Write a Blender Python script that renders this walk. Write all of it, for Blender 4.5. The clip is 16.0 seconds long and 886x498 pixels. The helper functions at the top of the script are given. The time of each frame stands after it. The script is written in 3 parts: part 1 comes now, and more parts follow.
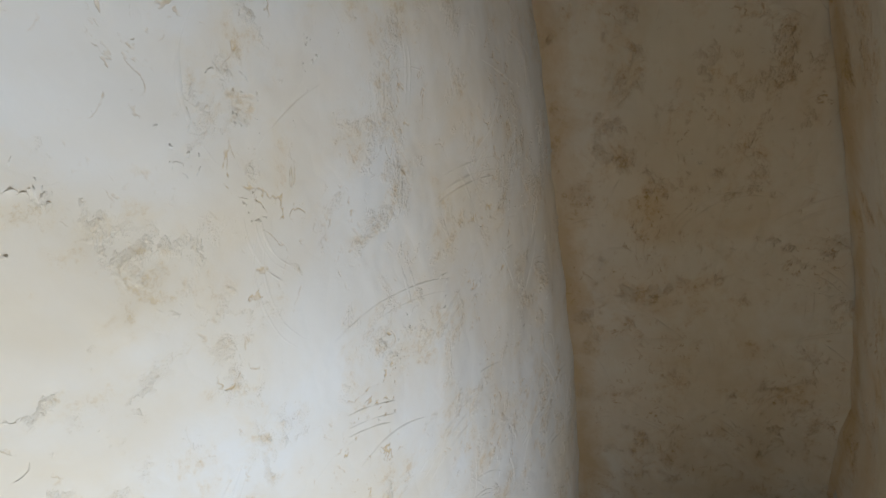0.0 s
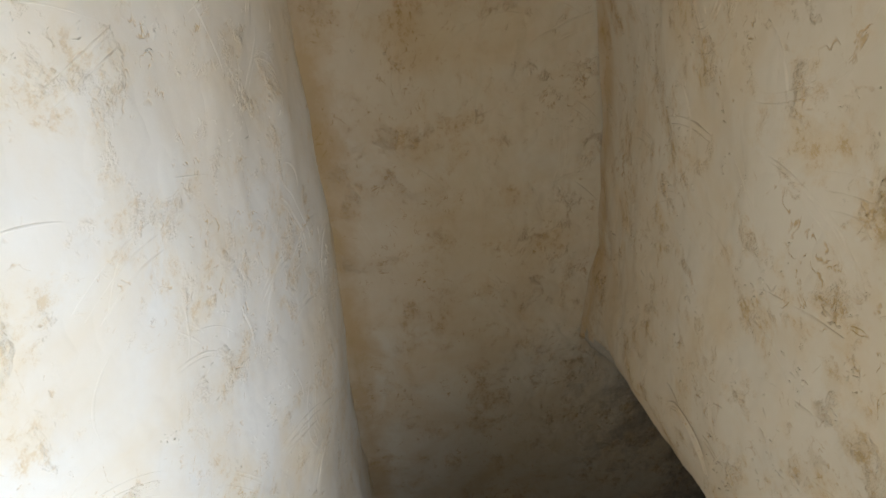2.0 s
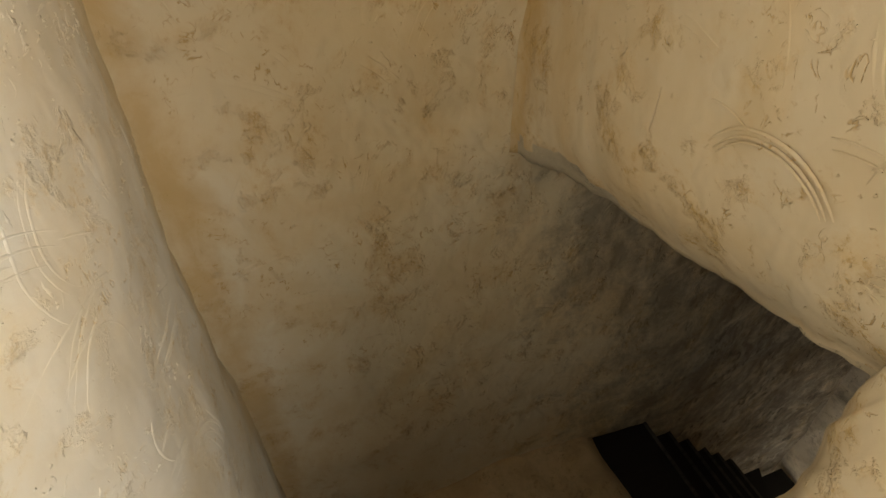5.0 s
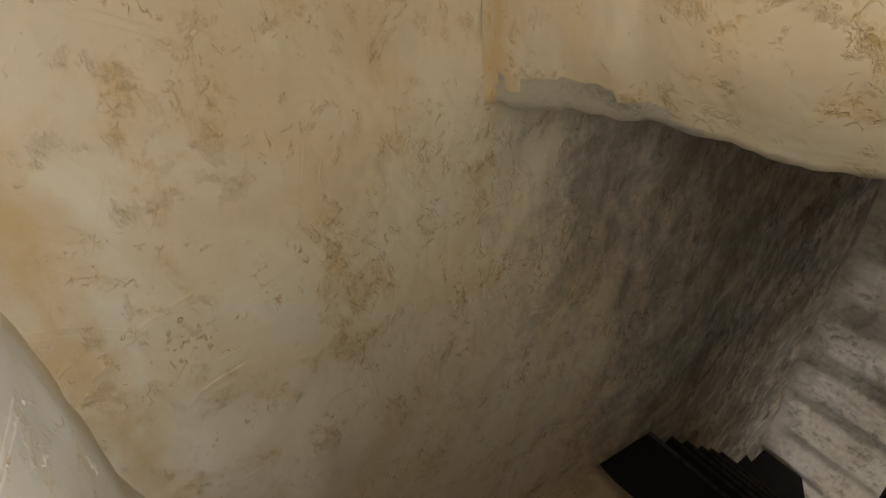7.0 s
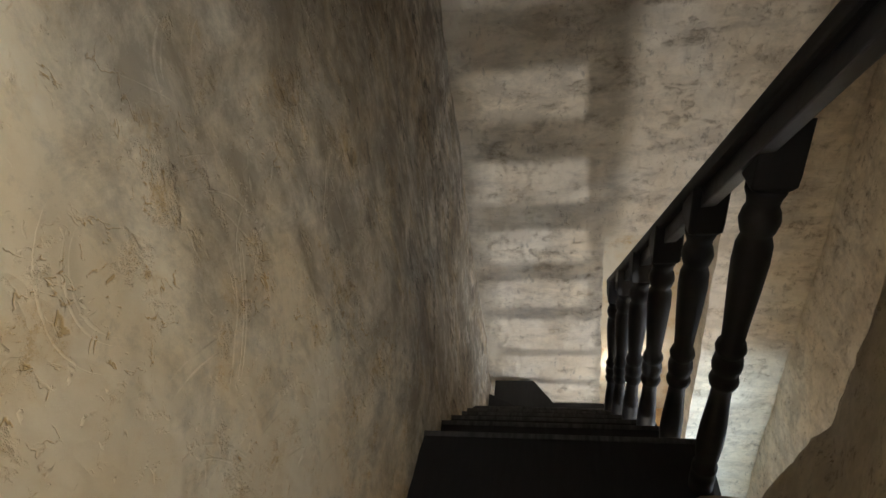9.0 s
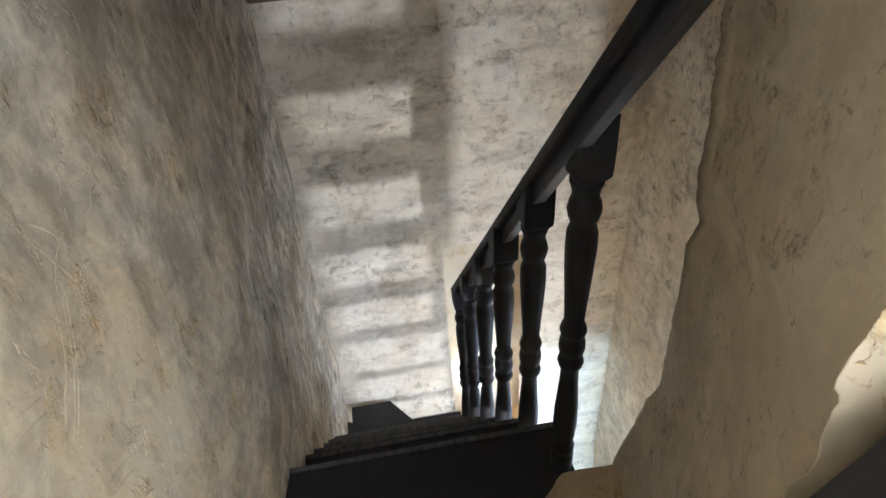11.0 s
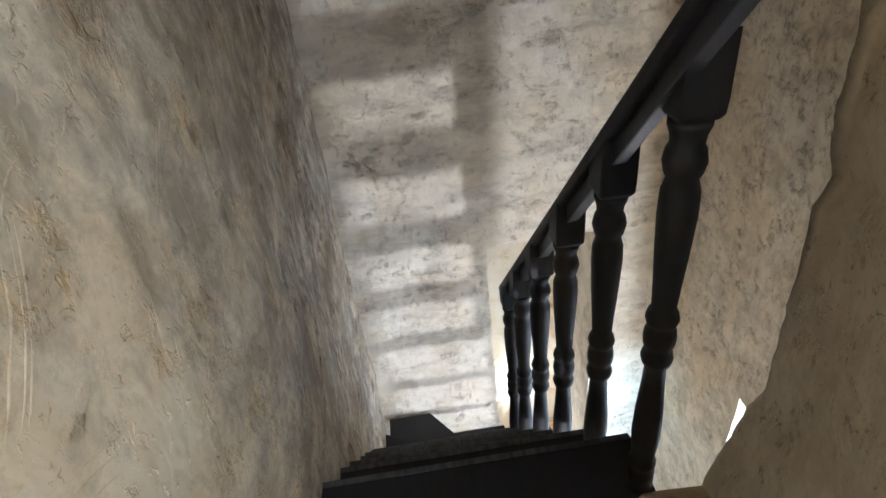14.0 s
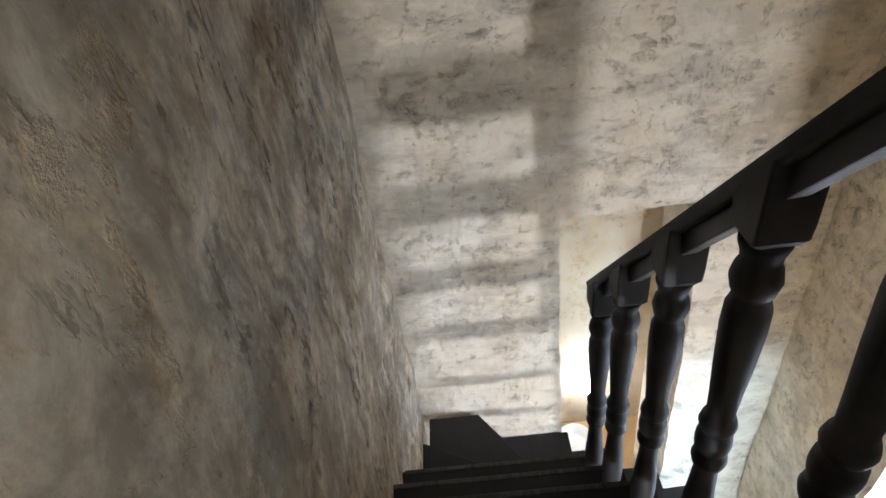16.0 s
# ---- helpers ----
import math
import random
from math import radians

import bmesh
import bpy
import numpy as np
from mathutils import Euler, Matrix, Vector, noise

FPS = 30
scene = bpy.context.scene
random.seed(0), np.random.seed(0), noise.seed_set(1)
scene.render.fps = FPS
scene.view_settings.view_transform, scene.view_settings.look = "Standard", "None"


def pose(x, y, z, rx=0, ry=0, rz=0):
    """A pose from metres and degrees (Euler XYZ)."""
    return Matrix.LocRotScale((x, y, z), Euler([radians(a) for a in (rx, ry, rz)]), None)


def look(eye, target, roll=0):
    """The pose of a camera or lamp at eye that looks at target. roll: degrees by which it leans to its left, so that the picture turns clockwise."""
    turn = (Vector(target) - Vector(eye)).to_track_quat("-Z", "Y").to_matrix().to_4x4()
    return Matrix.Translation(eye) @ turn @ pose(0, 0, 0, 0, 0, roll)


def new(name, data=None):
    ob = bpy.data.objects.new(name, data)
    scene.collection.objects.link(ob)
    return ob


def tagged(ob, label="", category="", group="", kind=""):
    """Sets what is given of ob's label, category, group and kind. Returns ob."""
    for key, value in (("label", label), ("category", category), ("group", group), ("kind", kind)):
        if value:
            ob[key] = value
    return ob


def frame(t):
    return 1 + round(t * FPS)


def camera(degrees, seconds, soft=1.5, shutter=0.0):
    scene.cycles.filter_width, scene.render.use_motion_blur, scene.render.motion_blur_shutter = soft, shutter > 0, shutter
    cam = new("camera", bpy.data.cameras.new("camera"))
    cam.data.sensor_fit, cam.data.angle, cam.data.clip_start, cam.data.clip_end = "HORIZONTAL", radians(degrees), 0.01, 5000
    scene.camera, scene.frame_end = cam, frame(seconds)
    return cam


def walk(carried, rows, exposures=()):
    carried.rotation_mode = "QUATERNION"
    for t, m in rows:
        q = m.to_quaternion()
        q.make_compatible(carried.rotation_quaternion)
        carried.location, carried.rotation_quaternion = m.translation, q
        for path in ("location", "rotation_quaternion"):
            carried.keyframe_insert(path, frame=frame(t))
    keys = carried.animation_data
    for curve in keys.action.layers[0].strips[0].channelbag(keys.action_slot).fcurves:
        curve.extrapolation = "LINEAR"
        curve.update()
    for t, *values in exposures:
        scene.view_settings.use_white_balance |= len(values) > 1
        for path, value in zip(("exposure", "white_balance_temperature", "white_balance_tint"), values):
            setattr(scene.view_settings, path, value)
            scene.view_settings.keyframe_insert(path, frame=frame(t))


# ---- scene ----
cam = camera(74.9, 16.0)
PATH = [
    (0, (-0.499, -1.3, 3.044), (-1.085, 0.374, 2.12), -11.7),
    (0.5, (-0.522, -1.337, 2.951), (-0.739, 0.404, 1.99), -5.4),
    (1, (-0.546, -1.302, 2.92), (-0.62, 0.425, 1.913), -3.3),
    (1.5, (-0.505, -1.247, 2.795), (-0.426, 0.447, 1.735), -1.4),
    (2, (-0.486, -1.201, 2.736), (-0.328, 0.401, 1.549), -2.5),
    (2.5, (-0.485, -1.14, 2.629), (-0.224, 0.37, 1.345), -2.1),
    (3, (-0.493, -1.089, 2.524), (-0.12, 0.347, 1.182), 0.1),
    (3.5, (-0.503, -1.075, 2.519), (-0.092, 0.33, 1.156), 1.6),
    (4, (-0.473, -1.04, 2.409), (-0.051, 0.347, 1.032), 1.5),
    (4.2, (-0.461, -1.018, 2.349), (-0.028, 0.339, 0.946), 1.2),
    (6.3, (-0.515, -0.817, 2.0), (0.147, 0.602, 0.759), -2.8),
    (6.5, (-0.52, -0.793, 1.985), (0.161, 0.604, 0.728), -2.6),
    (7, (-0.515, -0.7, 1.852), (0.335, 0.628, 0.64), -4.4),
    (7.5, (-0.404, -0.596, 1.718), (0.729, 0.562, 0.545), -4.5),
    (8, (-0.412, -0.522, 1.534), (1.05, 0.339, 0.476), -7.5),
    (8.5, (-0.401, -0.443, 1.462), (1.119, 0.243, 0.357), -9.0),
    (9, (-0.24, -0.415, 1.371), (1.331, -0.038, 0.2), -9.7),
    (9.5, (-0.206, -0.363, 1.349), (1.361, -0.404, 0.107), -7.1),
    (9.7, (-0.215, -0.365, 1.35), (1.327, -0.574, 0.096), -5.6),
    (12, (-0.263, -0.382, 1.35), (1.392, -0.526, 0.237), -4.7),
    (12.5, (-0.276, -0.382, 1.348), (1.385, -0.544, 0.246), -4.7),
    (13, (-0.281, -0.387, 1.355), (1.391, -0.589, 0.276), -4.0),
    (13.5, (-0.264, -0.373, 1.317), (1.396, -0.526, 0.213), -5.2),
    (14, (-0.127, -0.342, 1.171), (1.54, -0.422, 0.068), -6.9),
    (14.5, (-0.002, -0.353, 1.07), (1.66, -0.352, -0.042), -7.3),
    (15, (0.067, -0.342, 1.002), (1.688, -0.257, -0.167), -8.4),
    (15.3, (0.19, -0.371, 0.937), (1.79, -0.226, -0.255), -9.8),
    (15.5, (0.22, -0.354, 0.928), (1.814, -0.207, -0.27), -9.0),
    (16, (0.448, -0.335, 0.847), (2.045, -0.228, -0.353), -8.9),
]
EXPOSURES = [(0.0, -1.8, 5700, 10), (0.4, -1.5, 5700, 10), (1.2, -1.4, 5700, 10), (2.0, -1.2, 6000, 10), (2.8, -1.05, 7000, 10), (4.2, -0.92, 8600, 10), (6.3, -0.1, 6700, 10), (7.0, 0.0, 6500, 10), (7.6, 0.35, 5600, 10), (8.6, 0.9, 6400, 10), (9.1, 1.15, 6000, 10), (9.7, 1.8, 5500, 10), (12.5, 2.1, 5300, 10), (14.0, 2.05, 5300, 10), (15.0, 1.8, 5300, 10), (16.0, 1.85, 5500, 10)]
LX, LZ = -1.5, -1.65
WIN_Y1 = -1.25
walk(cam, [(t, look(e, g, r)) for t, e, g, r in PATH], EXPOSURES)

# ---------------------------------------------------------------- world and light
world = bpy.data.worlds.new("world")
scene.world = world
world.use_nodes = True
wn = world.node_tree.nodes
sky = wn.new("ShaderNodeTexSky")
sky.sky_type = "NISHITA"
sky.sun_disc = False
sky.sun_elevation, sky.sun_rotation = radians(48), radians(200)
world.node_tree.links.new(sky.outputs["Color"], wn["Background"].inputs["Color"])
wn["Background"].inputs["Strength"].default_value = 0.10


def area(name, m, w, h, watts, colour):
    d = bpy.data.lights.new(name, "AREA")
    d.shape, d.size, d.size_y, d.energy, d.color = "RECTANGLE", w, h, watts, colour
    ob = new(name, d)
    ob.matrix_world = m
    return ob


# daylight in the upper window, the lower window and the low doorway under the landing
area("sky_light_upper_window", look((0.08, -1.60, 2.33), (-1.0, -1.60, 2.33)), 0.64, 0.74, 66, (0.86, 0.93, 1.0))
area("sky_light_lower_window", look((1.23, -1.98, -1.58), (1.5, -0.9, -1.9)), 0.66, 0.95, 8.5, (0.86, 0.92, 1.0))
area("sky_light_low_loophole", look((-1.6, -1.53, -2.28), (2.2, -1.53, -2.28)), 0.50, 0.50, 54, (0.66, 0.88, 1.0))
area("sky_light_low_doorway", look((LX, -0.80, LZ), (2.2, -0.45, -0.45)), 0.15, 0.11, 18, (1.0, 0.95, 0.87))


# ---------------------------------------------------------------- materials
def nodes_of(name):
    m = bpy.data.materials.new(name)
    m.use_nodes = True
    nt = m.node_tree
    return m, nt, nt.nodes, nt.links, nt.nodes["Principled BSDF"]


def noise_node(nt, scale, detail=6.0, rough=0.6, distort=0.0, vec=None):
    n = nt.nodes.new("ShaderNodeTexNoise")
    n.inputs["Scale"].default_value, n.inputs["Detail"].default_value = scale, detail
    n.inputs["Roughness"].default_value, n.inputs["Distortion"].default_value = rough, distort
    if vec:
        nt.links.new(vec, n.inputs["Vector"])
    return n


def ramp(nt, src, stops):
    r = nt.nodes.new("ShaderNodeValToRGB")
    e = r.color_ramp.elements
    while len(e) < len(stops):
        e.new(0.5)
    for k, (p, c) in zip(e, stops):
        k.position, k.color = p, (*c, 1) if len(c) == 3 else c
    nt.links.new(src, r.inputs["Fac"])
    return r


def mix(nt, fac, a, b, kind="MIX"):
    x = nt.nodes.new("ShaderNodeMix")
    x.data_type, x.blend_type = "RGBA", kind
    for s, v in ((x.inputs["Factor"], fac), (x.inputs["A"], a), (x.inputs["B"], b)):
        if isinstance(v, (int, float)):
            s.default_value = v
        elif isinstance(v, tuple):
            s.default_value = (*v, 1)
        else:
            nt.links.new(v, s)
    return x.outputs["Result"]


def mapped(nt, scale=(1, 1, 1), offset=(0, 0, 0)):
    tc = nt.nodes.new("ShaderNodeTexCoord")
    mp = nt.nodes.new("ShaderNodeMapping")
    mp.inputs["Scale"].default_value, mp.inputs["Location"].default_value = scale, offset
    nt.links.new(tc.outputs["Object"], mp.inputs["Vector"])
    return mp.outputs["Vector"]


def axis_of(nt, axis):
    tc = nt.nodes.new("ShaderNodeTexCoord")
    sep = nt.nodes.new("ShaderNodeSeparateXYZ")
    nt.links.new(tc.outputs["Object"], sep.inputs["Vector"])
    return sep.outputs[axis]


def sums(nt, kind, a, b):
    n = nt.nodes.new("ShaderNodeMath")
    n.operation = kind
    for s, v in zip(n.inputs, (a, b)):
        if isinstance(v, (int, float)):
            s.default_value = v
        else:
            nt.links.new(v, s)
    return n.outputs["Value"]


def seam(nt, axis, place, reach, vec):
    """Ochre wash gathered along an upright joint, broken up unevenly."""
    n = noise_node(nt, 7.0, 6, 0.7, 0.4, vec)
    off = sums(nt, "DIVIDE", sums(nt, "ABSOLUTE", sums(nt, "SUBTRACT", axis_of(nt, axis), place), 0.0), reach)
    near = sums(nt, "SUBTRACT", sums(nt, "MULTIPLY", n.outputs["Fac"], 1.9), off)
    r = ramp(nt, near, [(0.35, (0, 0, 0)), (0.95, (0.62,) * 3)])
    return r.outputs["Color"]


def soot_shade_mask(nt, amount, vec):
    """Mottled soot and painted-in shade: thick towards the top of the stairwell and its far corner."""
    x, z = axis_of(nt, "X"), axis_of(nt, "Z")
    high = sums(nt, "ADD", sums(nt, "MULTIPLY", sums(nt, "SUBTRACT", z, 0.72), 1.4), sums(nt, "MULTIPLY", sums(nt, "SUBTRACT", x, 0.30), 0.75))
    # darkens with depth, standing in for daylight fading past the opening
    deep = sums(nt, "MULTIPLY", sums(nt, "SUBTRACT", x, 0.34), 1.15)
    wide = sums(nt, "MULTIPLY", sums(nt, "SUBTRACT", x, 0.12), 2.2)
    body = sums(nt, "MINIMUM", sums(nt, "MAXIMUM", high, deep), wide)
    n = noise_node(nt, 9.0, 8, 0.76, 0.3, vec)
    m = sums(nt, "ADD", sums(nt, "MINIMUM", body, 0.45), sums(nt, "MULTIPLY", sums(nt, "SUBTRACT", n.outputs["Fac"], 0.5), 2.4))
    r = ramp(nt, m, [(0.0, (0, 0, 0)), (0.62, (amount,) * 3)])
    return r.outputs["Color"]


def plaster(name, base, stain, spot, dirt=0.5, grime=0.0, seed=0.0, smear=(1, 1, 1), relief=0.6, spread=None, grain=0.08, mark=0.62, lumps=0.25, pits=0.0, seams=(), soot_shade=0.0):
    """Hand-smoothed lime plaster: blotchy stain, flaked scars, trowel marks, a few pits.
    spread: (x0, x1) between which the grime of the stairwell sets in. seams: (axis, place, reach) of joints
    where ochre wash has gathered. soot_shade: soot smudges and painted shade on the stairwell wall."""
    m, nt, nd, lk, bs = nodes_of(name)
    v = mapped(nt, (1, 1, 1), (seed, seed * 0.7, seed * 1.3))
    vs = mapped(nt, smear, (seed * 1.1, seed, seed * 0.4))
    big = noise_node(nt, 1.6, 5, 0.6, 0.3, v)
    patch = noise_node(nt, 10.0, 7, 0.72, 0.25, vs)
    scar = noise_node(nt, 58.0, 7, 0.8, 0.0, vs)
    ridge = noise_node(nt, 14.0, 2, 0.45, 0.2, mapped(nt, (1.0, 1.0, 0.7), (seed, 4.0, seed)))
    trowel = noise_node(nt, 7.0, 2.5, 0.42, 0.25, mapped(nt, (1.0, 1.0, 0.6), (seed, 2.0, seed)))
    fine = noise_node(nt, 120.0, 4, 0.6, 0.0, v)
    c0 = ramp(nt, big.outputs["Fac"], [(0.38, (base[0] * 0.95, base[1] * 0.90, base[2] * 0.82)), (0.57, base)])
    f1 = ramp(nt, patch.outputs["Fac"], [(0.50, (0, 0, 0)), (0.68, (dirt,) * 3)])
    wash = noise_node(nt, 3.1, 6, 0.62, 0.5, v)
    fwash = ramp(nt, wash.outputs["Fac"], [(0.46, (0, 0, 0)), (0.72, (0.55,) * 3)])
    cw = mix(nt, fwash.outputs["Color"], c0.outputs["Color"], stain)
    for axis, place, reach in seams:
        cw = mix(nt, seam(nt, axis, place, reach, vs), cw, tuple(0.55 * a + 0.45 * b for a, b in zip(stain, spot)))
    c1 = mix(nt, mix(nt, 1.0, f1.outputs["Color"], (0.6, 0.6, 0.6), "MULTIPLY"), cw, stain)
    # thin curved scratches left by the float, in clusters
    curl = noise_node(nt, 26.0, 3.0, 0.55, 0.7, mapped(nt, (1.0, 1.0, 0.75), (seed + 3.0, seed, 6.0)))
    fcurl = ramp(nt, curl.outputs["Fac"], [(0.478, (0, 0, 0)), (0.494, (1, 1, 1)), (0.506, (1, 1, 1)), (0.522, (0, 0, 0))])
    herd = noise_node(nt, 6.5, 5, 0.68, 0.3, mapped(nt, (1, 1, 1), (seed, 9.0, seed)))
    fherd = ramp(nt, herd.outputs["Fac"], [(0.50, (0, 0, 0)), (0.61, (1, 1, 1))])
    snip = noise_node(nt, 45.0, 3, 0.6, 0.2, v)
    fsnip = ramp(nt, snip.outputs["Fac"], [(0.50, (0, 0, 0)), (0.58, (1, 1, 1))])
    fline = mix(nt, 1.0, fcurl.outputs["Color"], fherd.outputs["Color"], "MULTIPLY")
    fline = mix(nt, 1.0, fline, fsnip.outputs["Color"], "MULTIPLY")
    c1 = mix(nt, mix(nt, 1.0, fline, (0.7, 0.7, 0.7), "MULTIPLY"), c1, spot)
    f2 = ramp(nt, scar.outputs["Fac"], [(0.50, (0, 0, 0)), (0.57, (mark,) * 3)])
    gate = ramp(nt, patch.outputs["Fac"], [(0.55, (0.0,) * 3), (0.62, (1, 1, 1))])
    f3 = mix(nt, 1.0, f2.outputs["Color"], gate.outputs["Color"], "MULTIPLY")
    c2 = mix(nt, f3, c1, spot)
    if grime > 0:
        g = noise_node(nt, 8.5, 7, 0.74, 0.25, vs)
        gl = noise_node(nt, 1.9, 3, 0.5, 0.2, v)
        fa = ramp(nt, g.outputs["Fac"], [(0.43, (0, 0, 0)), (0.59, (grime,) * 3)])
        fb = ramp(nt, gl.outputs["Fac"], [(0.32, (0.3,) * 3), (0.54, (1, 1, 1))])
        fg = mix(nt, 1.0, fa.outputs["Color"], fb.outputs["Color"], "MULTIPLY")
        hole = noise_node(nt, 34.0, 4, 0.62, 0.3, mapped(nt, (1, 1, 0.55), (seed, 1.0, seed)))
        hg = noise_node(nt, 5.0, 5, 0.7, 0.3, mapped(nt, (1, 1, 0.7), (seed, 5.0, seed)))
        ha = ramp(nt, hole.outputs["Fac"], [(0.535 if pits > 0.7 else 0.57, (0, 0, 0)), (0.59 if pits > 0.7 else 0.65, (pits,) * 3)])
        hb = ramp(nt, hg.outputs["Fac"], [(0.50, (0.0,) * 3), (0.57, (1, 1, 1))])
        fh = mix(nt, 1.0, ha.outputs["Color"], hb.outputs["Color"], "MULTIPLY")
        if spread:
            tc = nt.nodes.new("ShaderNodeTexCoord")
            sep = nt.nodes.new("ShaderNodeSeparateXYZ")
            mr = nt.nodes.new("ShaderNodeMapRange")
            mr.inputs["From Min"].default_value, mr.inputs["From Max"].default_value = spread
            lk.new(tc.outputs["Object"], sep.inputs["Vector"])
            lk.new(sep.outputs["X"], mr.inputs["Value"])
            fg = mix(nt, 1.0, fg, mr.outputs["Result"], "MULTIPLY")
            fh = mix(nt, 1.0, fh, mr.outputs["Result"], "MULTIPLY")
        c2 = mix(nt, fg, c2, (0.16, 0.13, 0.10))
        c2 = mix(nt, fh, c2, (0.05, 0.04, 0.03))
        if soot_shade > 0:
            c2 = mix(nt, soot_shade_mask(nt, soot_shade, vs), c2, (0.150, 0.120, 0.088))
    wob = nt.nodes.new("ShaderNodeVectorMath")
    wob.operation = "MULTIPLY_ADD"
    wob.inputs[1].default_value = (0.06, 0.06, 0.06)
    lk.new(scar.outputs["Color"], wob.inputs[0])
    lk.new(v, wob.inputs[2])
    pit = nt.nodes.new("ShaderNodeTexVoronoi")
    pit.inputs["Scale"].default_value = 9.0
    lk.new(wob.outputs["Vector"], pit.inputs["Vector"])
    fp = ramp(nt, pit.outputs["Distance"], [(0.02, (0.75,) * 3), (0.045, (0, 0, 0))])
    pg = mix(nt, 0.45, f1.outputs["Color"], (1.0, 1.0, 1.0))
    fpg = mix(nt, 1.0, fp.outputs["Color"], pg, "MULTIPLY")
    c3 = mix(nt, fpg, c2, (0.22, 0.14, 0.07))
    lk.new(c3, bs.inputs["Base Color"])
    bs.inputs["Roughness"].default_value = 0.84
    bs.inputs["Specular IOR Level"].default_value = 0.25
    h1 = mix(nt, grain, trowel.outputs["Color"], scar.outputs["Color"])
    fl = noise_node(nt, 25.0, 3.0, 0.5, 0.4, mapped(nt, (1.0, 1.0, 0.8), (seed, 8.0, seed)))
    fe = ramp(nt, fl.outputs["Fac"], [(0.48, (0, 0, 0)), (0.575, (0.8,) * 3), (0.75, (1, 1, 1))])
    fw = ramp(nt, patch.outputs["Fac"], [(0.53, (0.0,) * 3), (0.66, (1, 1, 1))])
    fe2 = mix(nt, 1.0, fe.outputs["Color"], fw.outputs["Color"], "MULTIPLY")
    fr0 = ramp(nt, ridge.outputs["Fac"], [(0.46, (0, 0, 0)), (0.74, (1, 1, 1))])
    fr = nt.nodes.new("ShaderNodeMix")
    fr.data_type = "RGBA"
    fr.inputs["Factor"].default_value = 0.6
    lk.new(fr0.outputs["Color"], fr.inputs["A"])
    lk.new(fe2, fr.inputs["B"])
    h1 = mix(nt, lumps, h1, fr.outputs["Result"])
    h2 = mix(nt, 0.015, h1, fine.outputs["Color"])
    f3h = mix(nt, 1.0, f3, (0.16, 0.16, 0.16), "MULTIPLY")
    h3 = mix(nt, f3h, h2, (0.2, 0.2, 0.2))
    h3 = mix(nt, mix(nt, 1.0, fline, (0.2, 0.2, 0.2), "MULTIPLY"), h3, (0.1, 0.1, 0.1))
    if grime > 0:
        h3 = mix(nt, mix(nt, 1.0, fh, (0.4, 0.4, 0.4), "MULTIPLY"), h3, (0.0, 0.0, 0.0))
    bw = nt.nodes.new("ShaderNodeRGBToBW")
    lk.new(h3, bw.inputs["Color"])
    bp = nt.nodes.new("ShaderNodeBump")
    bp.inputs["Strength"].default_value, bp.inputs["Distance"].default_value = relief, 0.022
    lk.new(bw.outputs["Val"], bp.inputs["Height"])
    lk.new(bp.outputs["Normal"], bs.inputs["Normal"])
    return m


def timber(name, dark, light, rough=0.42, along=(14, 14, 1.2), grey=0.0):
    m, nt, nd, lk, bs = nodes_of(name)
    v = mapped(nt, along)
    g = noise_node(nt, 2.4, 8, 0.62, 1.3, v)
    w = noise_node(nt, 1.3, 5, 0.6, 0.2, mapped(nt, (3, 3, 3)))
    c = ramp(nt, g.outputs["Fac"], [(0.34, dark), (0.66, light)])
    f = ramp(nt, w.outputs["Fac"], [(0.52, (0, 0, 0)), (0.72, (0.4,) * 3)])
    lk.new(mix(nt, f.outputs["Color"], c.outputs["Color"], tuple(min(1, x * 1.9 + grey) for x in light)), bs.inputs["Base Color"])
    r = ramp(nt, w.outputs["Fac"], [(0.35, (rough,) * 3), (0.7, (min(1, rough + 0.25),) * 3)])
    lk.new(r.outputs["Color"], bs.inputs["Roughness"])
    bp = nt.nodes.new("ShaderNodeBump")
    bp.inputs["Strength"].default_value, bp.inputs["Distance"].default_value = 0.25, 0.004
    lk.new(g.outputs["Fac"], bp.inputs["Height"])
    lk.new(bp.outputs["Normal"], bs.inputs["Normal"])
    return m


def plain(name, c, rough=0.5, metal=0.0, emit=0.0):
    m, nt, nd, lk, bs = nodes_of(name)
    n = noise_node(nt, 40, 4, 0.6, 0, mapped(nt))
    r = ramp(nt, n.outputs["Fac"], [(0.3, tuple(x * 0.88 for x in c)), (0.7, c)])
    lk.new(r.outputs["Color"], bs.inputs["Base Color"])
    bs.inputs["Roughness"].default_value, bs.inputs["Metallic"].default_value = rough, metal
    if emit:
        bs.inputs["Emission Color"].default_value = (*c, 1)
        bs.inputs["Emission Strength"].default_value = emit
    return m


def glass(name):
    m, nt, nd, lk, bs = nodes_of(name)
    bs.inputs["Transmission Weight"].default_value = 1.0
    bs.inputs["Roughness"].default_value = 0.02
    bs.inputs["IOR"].default_value = 1.45
    return m


